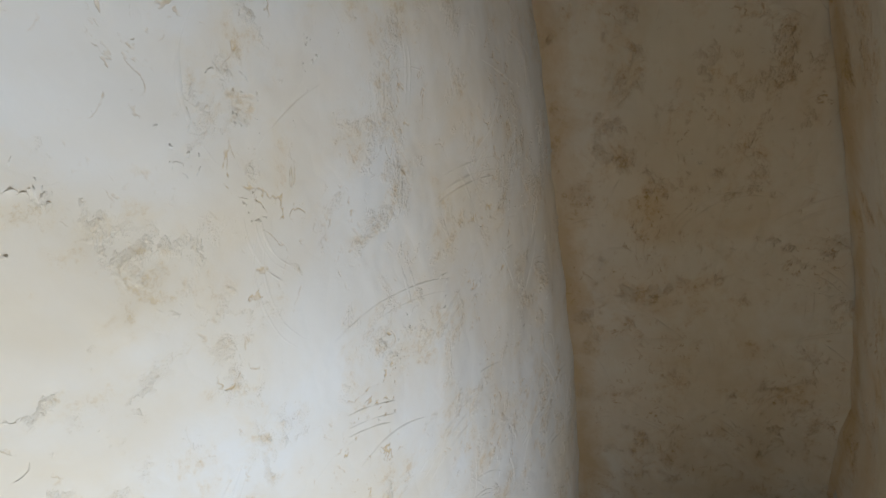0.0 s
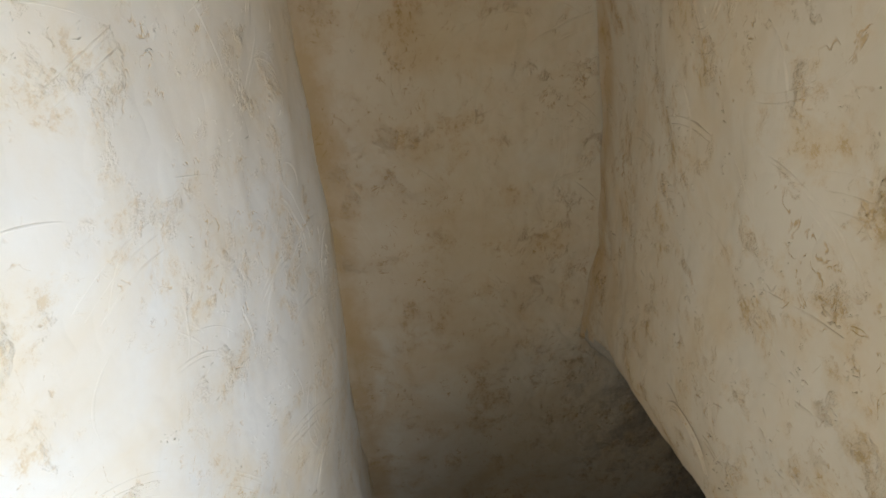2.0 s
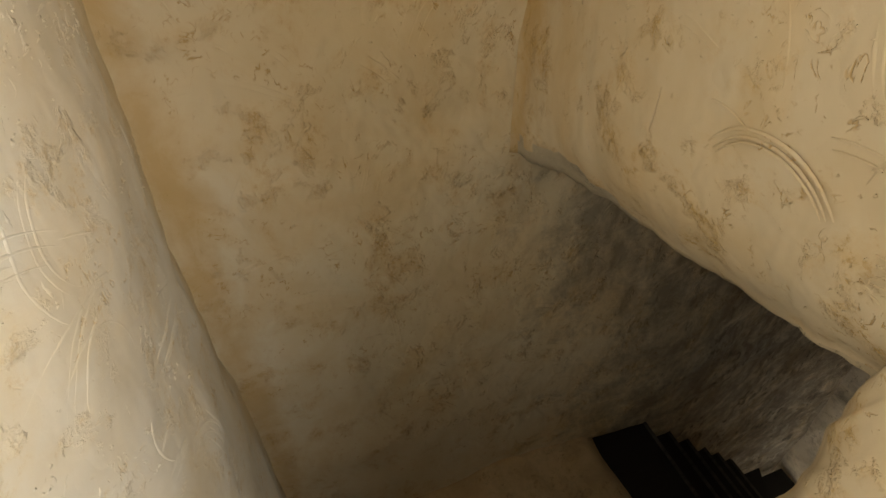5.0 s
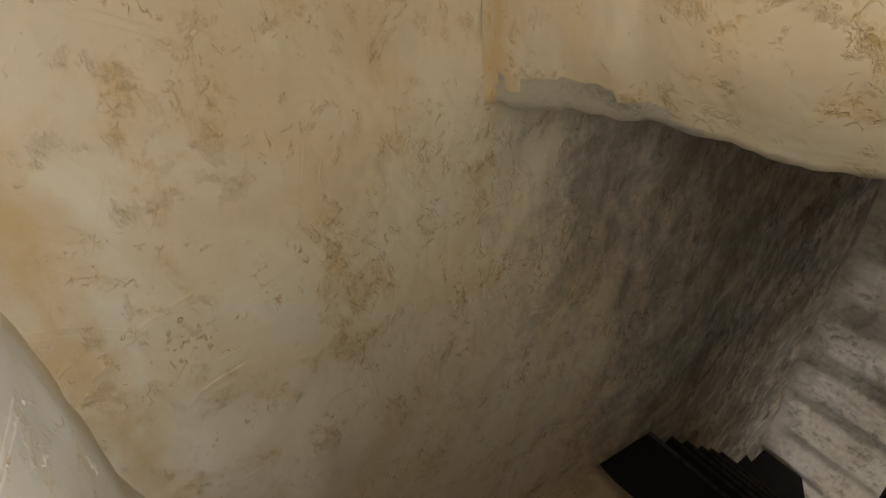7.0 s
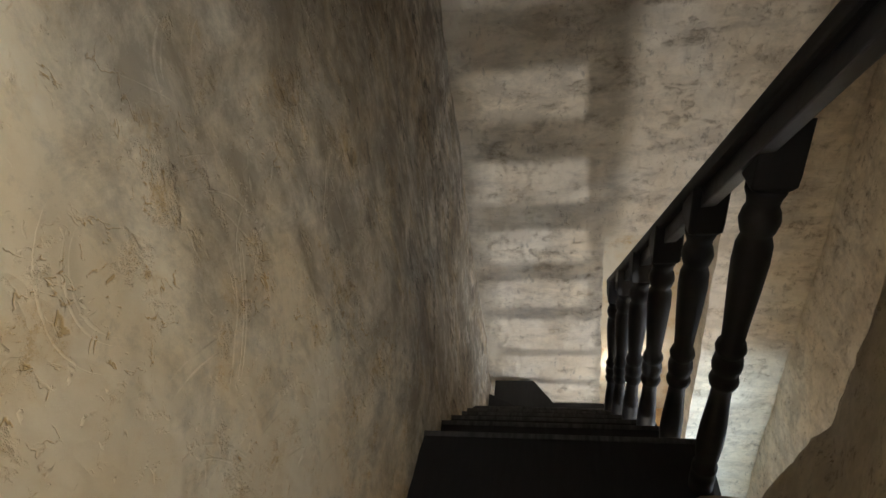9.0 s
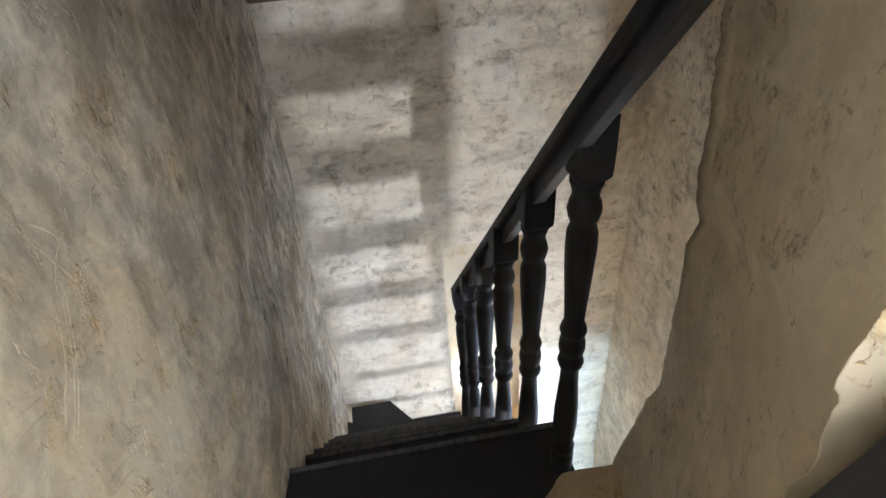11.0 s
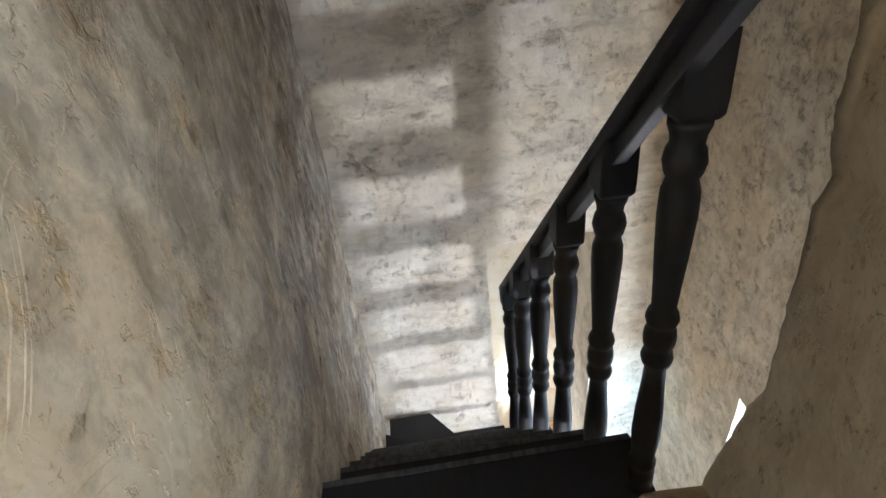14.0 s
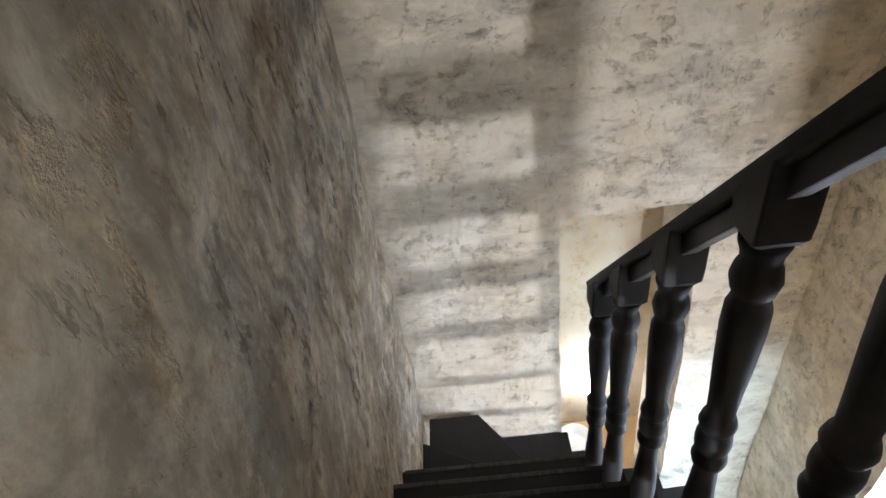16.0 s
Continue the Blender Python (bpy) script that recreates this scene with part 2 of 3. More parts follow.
M_UP = plaster("cream_lime_plaster", (0.76, 0.675, 0.54), (0.66, 0.46, 0.20), (0.54, 0.335, 0.105), 0.85, 0.0, 0.0, (1, 1, 1), 0.95, None, 0.02, 0.55, 0.36, 0.0, (("Y", -0.02, 0.09),))
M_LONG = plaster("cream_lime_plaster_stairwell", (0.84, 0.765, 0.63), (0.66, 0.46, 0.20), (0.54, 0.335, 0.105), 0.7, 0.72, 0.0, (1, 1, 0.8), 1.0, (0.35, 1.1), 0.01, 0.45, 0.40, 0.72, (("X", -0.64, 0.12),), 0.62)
M_LEFT = plaster("white_lime_plaster", (0.72, 0.69, 0.63), (0.67, 0.53, 0.32), (0.56, 0.39, 0.17), 0.6, 0.0, 3.1, (1, 1, 1), 0.8, None, 0.02, 0.4, 0.3, 0.0, (("Y", -0.02, 0.16),))
M_LOW = plaster("grimy_lime_plaster", (0.84, 0.77, 0.65), (0.58, 0.48, 0.34), (0.34, 0.26, 0.17), 0.6, 0.34, 7.7, (1, 0.5, 1.15), 1.3, None, 0.05, 0.4, 0.5, 0.32)
# darker tone paints in the jamb's shade, turned away from the window
M_JAMB = plaster("jamb_shade_plaster", (0.70, 0.62, 0.48), (0.42, 0.33, 0.22), (0.18, 0.13, 0.08), 0.6, 0.25, 5.3, (1, 1, 1), 0.8, None, 0.2)
M_CHIP = plaster("broken_grey_mortar", (0.66, 0.60, 0.50), (0.50, 0.45, 0.37), (0.34, 0.29, 0.22), 0.7, 0.0, 13.0, (1, 1, 1), 1.0, None, 0.6)
M_FLOOR = plaster("worn_screed", (0.60, 0.47, 0.31), (0.46, 0.32, 0.17), (0.22, 0.16, 0.10), 0.8, 0.3, 9.1)
M_TERRA = plaster("ochre_floor", (0.55, 0.38, 0.20), (0.44, 0.29, 0.15), (0.30, 0.2, 0.11), 0.6, 0.0, 11.0)
M_WOOD = timber("near_black_stained_timber", (0.004, 0.0035, 0.0045), (0.009, 0.008, 0.009), 0.5)
M_WOOD_TREAD = timber("worn_black_tread_timber", (0.005, 0.004, 0.005), (0.012, 0.010, 0.011), 0.5, (2, 14, 14), 0.01)
# paler timber that paints the highlight line along each nosing
M_NOSING = timber("tread_edge_highlight", (0.018, 0.017, 0.018), (0.085, 0.080, 0.078), 0.4, (2, 14, 14))
# raised grey puts the window's sheen into the colour of the handrail strip
M_SATIN = timber("satin_black_timber_sheen", (0.022, 0.021, 0.025), (0.034, 0.033, 0.038), 0.28)
M_BOARD = timber("reddish_brown_board", (0.055, 0.028, 0.018), (0.12, 0.065, 0.042), 0.6, (14, 1.5, 14))
M_FRAME = timber("varnished_brown_frame", (0.22, 0.10, 0.045), (0.36, 0.18, 0.085), 0.4, (2, 14, 14))
M_GLASS = glass("window_glass")
M_LAMP = plain("lit_opal_glass", (1.0, 0.97, 0.9), 0.3, 0, 9.0)
M_WHITE = plain("white_enamel", (0.8, 0.8, 0.78), 0.25)
M_METAL = plain("dull_steel", (0.35, 0.36, 0.38), 0.35, 1.0)


# ---------------------------------------------------------------- mesh helpers
def link(name, bm, material, parent=None, label="", smooth=True):
    me = bpy.data.meshes.new(name)
    bmesh.ops.recalc_face_normals(bm, faces=bm.faces)
    bm.to_mesh(me)
    bm.free()
    if smooth:
        for p in me.polygons:
            p.use_smooth = True
    me.materials.append(material)
    ob = new(name, me)
    if parent:
        ob.parent = parent
    return tagged(ob, label)


def part(name, bm, material, parent, label="", smooth=False):
    return link(name, bm, material, parent, label, smooth)


def boxed(bm, lo, hi, bevel=0.004, m=None):
    r = bmesh.ops.create_cube(bm, size=1.0)
    c, s = (Vector(lo) + Vector(hi)) / 2, Vector(hi) - Vector(lo)
    for v in r["verts"]:
        v.co = Vector((v.co.x * s.x, v.co.y * s.y, v.co.z * s.z)) + c
        if m:
            v.co = m @ v.co
    if bevel:
        edges = {e for v in r["verts"] for e in v.link_edges}
        bmesh.ops.bevel(bm, geom=list(edges), offset=bevel, segments=2, affect="EDGES", profile=0.6)
    return bm


def box_mesh(lo, hi, bevel=0.004, m=None):
    return boxed(bmesh.new(), lo, hi, bevel, m)


def rough(p, amp=1.0, seed=0.0):
    """Unevenness of hand-laid plaster at a place, in metres."""
    q = p + Vector((seed, seed, seed))
    return amp * (0.024 * noise.noise(q * 1.3) + 0.011 * noise.noise(q * 3.7) + 0.006 * noise.noise(q * 8.0) + 0.0032 * noise.noise(q * 21.0))


def sheet(fn, nu, nv):
    """A grid surface from fn(u, v) with u, v in 0..1."""
    bm = bmesh.new()
    g = [[bm.verts.new(fn(i / nu, j / nv)) for j in range(nv + 1)] for i in range(nu + 1)]
    for i in range(nu):
        for j in range(nv):
            bm.faces.new((g[i][j], g[i + 1][j], g[i + 1][j + 1], g[i][j + 1]))
    return bm, g


def slab_of(fn, back, nu, nv):
    """A wall with one rough face fn(u, v) and a plain back shifted by the vector back."""
    bm, g = sheet(fn, nu, nv)
    ring = [g[i][0] for i in range(nu + 1)] + [g[nu][j] for j in range(1, nv + 1)] + [g[i][nv] for i in range(nu - 1, -1, -1)] + [g[0][j] for j in range(nv - 1, 0, -1)]
    far = [bm.verts.new(v.co + Vector(back)) for v in ring]
    n = len(ring)
    for i in range(n):
        bm.edges.get((ring[i], ring[(i + 1) % n])).smooth = False
        bm.faces.new((ring[i], far[i], far[(i + 1) % n], ring[(i + 1) % n]))
    bm.faces.new(far)
    return bm


def holed_wall(lo, hi, face, hole, seed, dens=36):
    """A plaster block whose rough face has one rectangular opening (a0, a1, b0, b1) right through it."""
    lo, hi = Vector(lo), Vector(hi)
    ax = "xyz".index(face[1])
    a, b = [k for k in range(3) if k != ax]
    at, far = (hi[ax], lo[ax]) if face[0] == "+" else (lo[ax], hi[ax])

    def cuts(u0, u1, h0, h1):
        out = []
        for p, q in ((u0, h0), (h0, h1), (h1, u1)):
            n = max(1, int((q - p) * dens)) if q - p > 1e-6 else 0
            out += [p + (q - p) * i / n for i in range(n)]
        return out + [u1]

    us, vs = cuts(lo[a], hi[a], hole[0], hole[1]), cuts(lo[b], hi[b], hole[2], hole[3])
    bm = bmesh.new()
    grids = []
    for level in (at, far):
        g = []
        for u in us:
            col = []
            for w in vs:
                p = Vector((0, 0, 0))
                p[ax], p[a], p[b] = level, u, w
                if level == at:
                    p[ax] += rough(p, 1.0, seed)
                    on_rim = hole[0] - 1e-6 <= u <= hole[1] + 1e-6 and hole[2] - 1e-6 <= w <= hole[3] + 1e-6
                    if on_rim:
                        p[a] += 0.008 * noise.noise(p * 7)
                        p[b] += 0.008 * noise.noise(p * 7 + Vector((4, 4, 4)))
                col.append(bm.verts.new(p))
            g.append(col)
        grids.append(g)
    nu, nv = len(us) - 1, len(vs) - 1

    def solid(i, j):
        if not (0 <= i < nu and 0 <= j < nv):
            return False
        u, w = (us[i] + us[i + 1]) / 2, (vs[j] + vs[j + 1]) / 2
        return not (hole[0] < u < hole[1] and hole[2] < w < hole[3])

    front, back = grids
    for i in range(nu):
        for j in range(nv):
            if not solid(i, j):
                continue
            for g in grids:
                bm.faces.new((g[i][j], g[i + 1][j], g[i + 1][j + 1], g[i][j + 1]))
            for di, dj, p, q in ((-1, 0, (i, j), (i, j + 1)), (1, 0, (i + 1, j), (i + 1, j + 1)), (0, -1, (i, j), (i + 1, j)), (0, 1, (i, j + 1), (i + 1, j + 1))):
                if not solid(i + di, j + dj):
                    f0, f1 = front[p[0]][p[1]], front[q[0]][q[1]]
                    bm.faces.new((f0, f1, back[q[0]][q[1]], back[p[0]][p[1]]))
                    bm.edges.get((f0, f1)).smooth = False
                    bm.edges.get((back[p[0]][p[1]], back[q[0]][q[1]])).smooth = False
    loose = [v for v in bm.verts if not v.link_faces]
    bmesh.ops.delete(bm, geom=loose, context="VERTS")
    return bm


def along(points, s):
    """The point at share s of a polyline's index range."""
    f = s * (len(points) - 1)
    i = min(int(f), len(points) - 2)
    return Vector(points[i]).lerp(Vector(points[i + 1]), f - i)


def structure(ob, label, category):
    return tagged(ob, label, category, "", "structure")


TOP, LOW = 4.25, -2.85
C_X, D_Y = 2.275, -1.72
WALL_END = -3.0

# ---------------------------------------------------------------- the walls
# the long wall: upper landing, then beside the timber stair down to the corner
def wall_b(u, v):
    x, z = -0.95 + u * 3.65, LOW - 0.1 + v * (TOP - LOW + 0.1)
    p = Vector((x, 0, z))
    y = rough(p, 1.0) + 0.02 - 0.05 * math.exp(-((x - 0.75) / 0.45) ** 2)
    return Vector((x, y, z))


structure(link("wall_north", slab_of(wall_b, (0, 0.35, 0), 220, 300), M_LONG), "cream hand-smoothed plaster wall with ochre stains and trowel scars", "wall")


# the left wall, leaning slightly outward as it runs back, with a soft corner
WEST = [(-3.4, -1.85), (-1.5, -1.08), (-0.98, -0.875), (-0.82, -0.81), (-0.66, -0.745), (-0.48, -0.685), (-0.30, -0.645), (-0.15, -0.635), (0.0, -0.655), (0.15, -0.70)]


def west_x(y):
    """The plan of the west wall: it swells towards the corner and turns away into it."""
    for (y0, x0), (y1, x1) in zip(WEST, WEST[1:]):
        if y <= y1:
            k = (y - y0) / (y1 - y0)
            return x0 + (x1 - x0) * k
    return WEST[-1][1]


def wall_l(u, v):
    y, z = 0.06 + u * (WALL_END - 0.2), -0.1 + v * (TOP + 0.1)
    x = west_x(y)
    p = Vector((x, y, z))
    return Vector((x + rough(p, 1.1, 4.0), y, z))


structure(link("wall_west", slab_of(wall_l, (-0.3, 0, 0), 150, 190), M_LEFT), "white lime-washed plaster wall with rough scars", "wall")

# the thick wall pierced by a rough-hewn opening to the timber stair
FRONT = [(0.02, 1.46), (-0.10, 1.475), (-0.22, 1.495), (-0.34, 1.502), (-0.46, 1.495), (-0.60, 1.506), (-0.753, 1.590), (-0.768, 1.54), (-0.775, 1.42), (-0.765, 1.25), (-0.755, 1.10), (-0.745, 0.90), (-0.72, 0.5), (-0.72, -0.02)]
SET_BACK = [0.05, 0.09, 0.10, 0.12, 0.15, 0.17, 0.13, 0.09, 0.06, 0.04, 0.02, 0.015, 0.015, 0.015]
BACK = [(0.02, 1.46), (-0.12, 1.50), (-0.30, 1.53), (-0.45, 1.55), (-0.60, 1.56), (-0.76, 1.56), (-0.88, 1.55), (-0.908, 1.42), (-0.924, 1.28), (-0.936, 1.15), (-0.951, 0.98), (-0.968, 0.72), (-0.973, 0.28), (-0.885, -0.04)]
OUTER = [(0.02, TOP), (-0.18, TOP), (-0.36, TOP), (-0.54, TOP), (-0.72, TOP), (-0.90, TOP), (WIN_Y1, TOP), (WIN_Y1, 3.4), (WIN_Y1, 2.8), (WIN_Y1, 2.2), (WIN_Y1, 1.6), (WIN_Y1, 1.1), (WIN_Y1, 0.5), (WIN_Y1, -0.02)]
WALL_T = 0.60


def chipped(pt, x, k):
    q = Vector((x * 3, pt.x * 6, pt.y * 6))
    return Vector((pt.x + k * (0.016 * noise.noise(q * 1.7) + 0.008 * noise.noise(q * 5.1)), pt.y + k * (0.014 * noise.noise(q * 2.1 + Vector((9, 0, 0))) + 0.009 * noise.noise(q * 6.3))))


def lean_e(y, z):
    """The wall leans out over the landing and draws back a little beside the long wall."""
    return 0.055 * math.exp(-(y / 0.35) ** 2) - 0.14 * max(0.0, z - 1.8)


def pierced_wall():
    bm = bmesh.new()
    ns, nr, nt_ = 208, 70, 40
    def pt3(x, yz):
        return Vector((x, yz.x, yz.y))
    front, jamb, rear = [], [], []
    for i in range(ns + 1):
        s = i / ns
        f, b, o = along([Vector((*p, 0)) for p in FRONT], s), along([Vector((*p, 0)) for p in BACK], s), along([Vector((*p, 0)) for p in OUTER], s)
        f2, b2, o2 = chipped(Vector((f.x, f.y)), 0, 1.0), chipped(Vector((b.x, b.y)), 0.6, 1.0), Vector((o.x, o.y))
        deep = along([Vector((q, 0, 0)) for q in SET_BACK], s).x
        col = []
        for j in range(1, nr + 1):
            k = (j / nr) ** 1.25
            yz = f2.lerp(o2, k)
            p = pt3(0, yz)
            edge = math.exp(-((yz - f2).length / (0.02 + 0.65 * deep)) ** 1.4)
            col.append(bm.verts.new(Vector((rough(p, 1.1, 8.0) + deep * edge + (1 - edge) * lean_e(yz.x, yz.y), yz.x, yz.y))))
        jc = []
        for j in range(nt_ + 1):
            k = j / nt_
            yz = f2.lerp(b2, k)
            bulge = 0.02 * math.sin(math.pi * k) + rough(Vector((k * WALL_T, yz.x, yz.y)), 0.9, 12.0)
            away = (yz - Vector((-0.4, 0.8))).normalized()
            if 0 < j < nt_:
                yz = yz + away * bulge
            p = pt3(deep + k * (WALL_T - deep), yz)
            if j == 0:
                p.x += rough(pt3(0, f2), 1.1, 8.0)
            jc.append(bm.verts.new(p))
        rc = []
        for j in range(1, 13):
            yz = b2.lerp(o2, j / 12)
            rc.append(bm.verts.new(pt3(WALL_T + rough(pt3(0.6, yz), 0.8, 2.0), yz)))
        front.append([jc[0]] + col)
        jamb.append(jc)
        rear.append([jc[-1]] + rc)
    for grid in (front, jamb, rear):
        for a, b in zip(grid, grid[1:]):
            for j in range(len(a) - 1):
                f = bm.faces.new((a[j], b[j], b[j + 1], a[j + 1]))
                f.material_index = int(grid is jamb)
                c = f.calc_center_median()
                if grid is front and c.z > 1.44 and -0.34 < c.y < -0.015 and j < 14:
                    reach = 0.062 * max(0.0, 1 - abs(c.y + 0.15) / 0.20) + 0.012 + 0.02 * noise.noise(Vector((0, c.y * 24, 2)))
                    if (c - a[0].co).length < reach:
                        f.material_index = 2
    # the outer rim
    for i in range(ns):
        bm.faces.new((front[i][-1], front[i + 1][-1], rear[i + 1][-1], rear[i][-1]))
    return bm


wall_e = structure(link("wall_east", pierced_wall(), M_UP), "thick cream plaster wall with a broken-edged opening to the stair", "wall")


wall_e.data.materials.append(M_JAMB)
wall_e.data.materials.append(M_CHIP)

# the wall goes on past the landing, with a window
def wall_piece(name, lo, hi, face, mat, label, seed=0.0, dens=30):
    """A plaster block: the axis named by face ('+x', '-y' ...) is rough, the rest plain."""
    lo, hi = Vector(lo), Vector(hi)
    ax = "xyz".index(face[1])
    a, b = [k for k in range(3) if k != ax]
    at = hi[ax] if face[0] == "+" else lo[ax]
    back = lo[ax] - hi[ax] if face[0] == "+" else hi[ax] - lo[ax]
    nu, nv = max(2, int((hi[a] - lo[a]) * dens)), max(2, int((hi[b] - lo[b]) * dens))
    def fn(u, v):
        p = Vector((0, 0, 0))
        p[ax], p[a], p[b] = at, lo[a] + u * (hi[a] - lo[a]), lo[b] + v * (hi[b] - lo[b])
        p[ax] += rough(p, 1.0, seed)
        return p
    sh = [0, 0, 0]
    sh[ax] = back
    return structure(link(name, slab_of(fn, sh, nu, nv), mat), label, "wall")


Y1, Y2, Z1, Z2 = WIN_Y1, -1.95, 1.93, 2.73
LBL = "cream plaster wall beside the upper window"
wall_piece("wall_east_2", (0.003, Y2, -0.02), (WALL_T, Y1, Z1), "-x", M_UP, LBL, 8.0, 14)
wall_piece("wall_east_3", (0.003, Y2, Z2), (WALL_T, Y1, TOP), "-x", M_UP, LBL, 8.0, 14)
wall_piece("wall_east_4", (0.003, WALL_END - 0.2, -0.02), (WALL_T, Y2, TOP), "-x", M_UP, LBL, 8.0, 14)
wall_piece("wall_south", (-2.1, WALL_END - 0.35, -0.02), (0.65, WALL_END, TOP), "+y", M_UP, "plain cream plaster wall closing the upper passage", 1.0, 10)
structure(link("ceiling", box_mesh((-2.3, WALL_END - 0.4, TOP), (2.95, 0.4, TOP + 0.2), 0), M_UP, smooth=False), "plain cream plaster ceiling", "ceiling")

# landing, with a worn edge above the timber stair
def landing_top(u, v):
    y = 0.03 - v * 1.0
    edge = 0.515 + 0.02 * noise.noise(Vector((0, y * 5, 3))) + 0.085 * min(1.0, max(0.0, (-y - 0.60) / 0.14)) ** 2
    x = -0.75 + u * (edge + 0.75)
    p = Vector((x, y, 0))
    drop = -0.03 * max(0, (u - 0.95) / 0.05) ** 2
    return Vector((x, y, rough(p, 0.5, 3.0) + drop))


structure(link("floor", slab_of(landing_top, (0, 0, -0.22), 70, 50), M_FLOOR), "worn brown screed landing with a crumbling edge", "floor")
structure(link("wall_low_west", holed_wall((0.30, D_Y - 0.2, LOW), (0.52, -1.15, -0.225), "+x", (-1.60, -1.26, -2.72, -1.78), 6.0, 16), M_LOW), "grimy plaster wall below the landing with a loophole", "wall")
wall_piece("wall_low_west_2", (0.30, -0.40, LOW), (0.52, 0.02, -0.225), "+x", M_LOW, "grimy plaster wall below the landing", 6.0, 16)


# end wall with a doorway, and the side wall with the lower window
N_Y1, N_Y2, N_Z = -0.672, -1.24, -0.45
BOARD_Z = 0.90
lblc = "grimy cream plaster end wall marked by hand smears"
structure(link("wall_end", holed_wall((C_X, D_Y - 0.3, LOW), (C_X + 0.42, 0.03, TOP - 0.004), "-x", (N_Y2, N_Y1, LOW, N_Z), 21.0, 46), M_LOW), lblc, "wall")
wall_piece("wall_beyond", (C_X + 0.80, -2.2, LOW), (C_X + 1.0, 0.4, 0.2), "-x", M_UP, "pale plaster wall seen through the doorway", 23.0, 20)
wall_piece("wall_beyond_2", (C_X + 0.42, 0.1, LOW), (C_X + 0.80, 0.4, 0.2), "-y", M_UP, "pale plaster wall seen through the doorway", 24.0, 20)
wall_piece("wall_beyond_3", (C_X + 0.42, -2.2, LOW), (C_X + 0.80, -1.9, 0.2), "+y", M_UP, "pale plaster wall seen through the doorway", 25.0, 20)
structure(link("ceiling_beyond", box_mesh((C_X + 0.42, -2.2, 0.2), (C_X + 1.0, 0.4, 0.35), 0), M_UP, smooth=False), "plain plaster ceiling beyond the doorway", "ceiling")

W_X1, W_X2, W_Z1, W_Z2 = 0.86, 1.60, -2.10, -1.05
lbld = "grimy cream plaster side wall of the stairwell"
structure(link("wall_side", holed_wall((0.30, D_Y - 0.30, LOW), (C_X - 0.003, D_Y, TOP - 0.004), "+y", (W_X1, W_X2, W_Z1, W_Z2), 31.0, 34), M_LOW), lbld, "wall")

structure(link("floor_lower", box_mesh((-3.2, -2.4, LOW - 0.2), (C_X + 1.0, 0.4, LOW), 0), M_TERRA, smooth=False), "ochre floor at the foot of the stair", "floor")
# low passage under the landing
wall_piece("wall_passage", (-3.0, -0.35, LOW), (0.30, -0.10, -0.225), "-y", M_LOW, "plain plaster wall of the low passage", 41.0, 8)
wall_piece("wall_passage_3", (-3.0, -2.20, LOW), (0.30, -1.95, -0.225), "+y", M_LOW, "plain plaster wall of the low passage", 43.0, 8)
wall_piece("wall_passage_4", (-3.2, -2.20, LOW), (-3.0, -0.10, -0.225), "+x", M_LOW, "plain plaster wall of the low passage", 44.0, 8)
wall_piece("wall_passage_2", (-3.0, -1.26, LOW), (0.30, -1.18, -0.225), "+y", M_LOW, "plain plaster wall of the low passage", 42.0, 8)
structure(link("ceiling_passage", box_mesh((-3.0, -2.2, -0.225), (0.30, -0.10, -0.03), 0), M_LOW, smooth=False), "plain plaster ceiling of the low passage", "ceiling")

# sloping boards over the timber stair
B0, B1 = Vector((0.60, 0, 1.45)), Vector((C_X, 0, 0.86))
slope = (B1 - B0).normalized()
bm = bmesh.new()
nb = 9
for i in range(nb):
    y0 = 0.02 - i * (1.74 / nb)
    a, n_ = (B1 - B0).length + 0.05, Vector((-slope.z, 0, slope.x))
    m = Matrix(((slope.x, 0, n_.x, B0.x), (0, 1, 0, 0), (slope.z, 0, n_.z, B0.z), (0, 0, 0, 1)))
    boxed(bm, (-0.03, y0 - 1.74 / nb + 0.004, 0.0), (a, y0, 0.025 + 0.004 * (i % 2)), 0.002, m)
structure(link("board_ceiling", bm, M_BOARD, smooth=False), "sloping reddish-brown boards over the stair", "ceiling")


# ---------------------------------------------------------------- timber stair
RUN, RISE, X0 = 0.185, 0.217, 0.545
BALUSTER_X = (0.630, 0.815, 1.020, 1.222, 1.412, 1.565)


def rail_y(x):
    """The banister runs slightly askew to the wall."""
    return -0.729 + 0.080 * (x - 0.62)



def tread_shape(points, z, thick=0.042):
    bm = bmesh.new()
    lo = [bm.verts.new((x, y, z - thick)) for x, y in points]
    hi = [bm.verts.new((x, y, z)) for x, y in points]
    n = len(points)
    bm.faces.new(lo[::-1]), bm.faces.new(hi)
    for i in range(n):
        bm.faces.new((lo[i], lo[(i + 1) % n], hi[(i + 1) % n], hi[i]))
    bmesh.ops.bevel(bm, geom=list(bm.edges), offset=0.007, segments=2, affect="EDGES", profile=0.6)
    return bm


def plank(a, b, y0, y1, z0, z1, bevel=0.004):
    """A beam from a to b; y0..y1 across it, z0..z1 square to its length."""
    d = (b - a).normalized()
    side = Vector((0, 0, 1)).cross(d).normalized()
    up = d.cross(side)
    m = Matrix(((d.x, side.x, up.x, a.x), (d.y, side.y, up.y, a.y), (d.z, side.z, up.z, a.z), (0, 0, 0, 1)))
    return box_mesh((0, y0, z0), ((b - a).length, y1, z1), bevel, m)


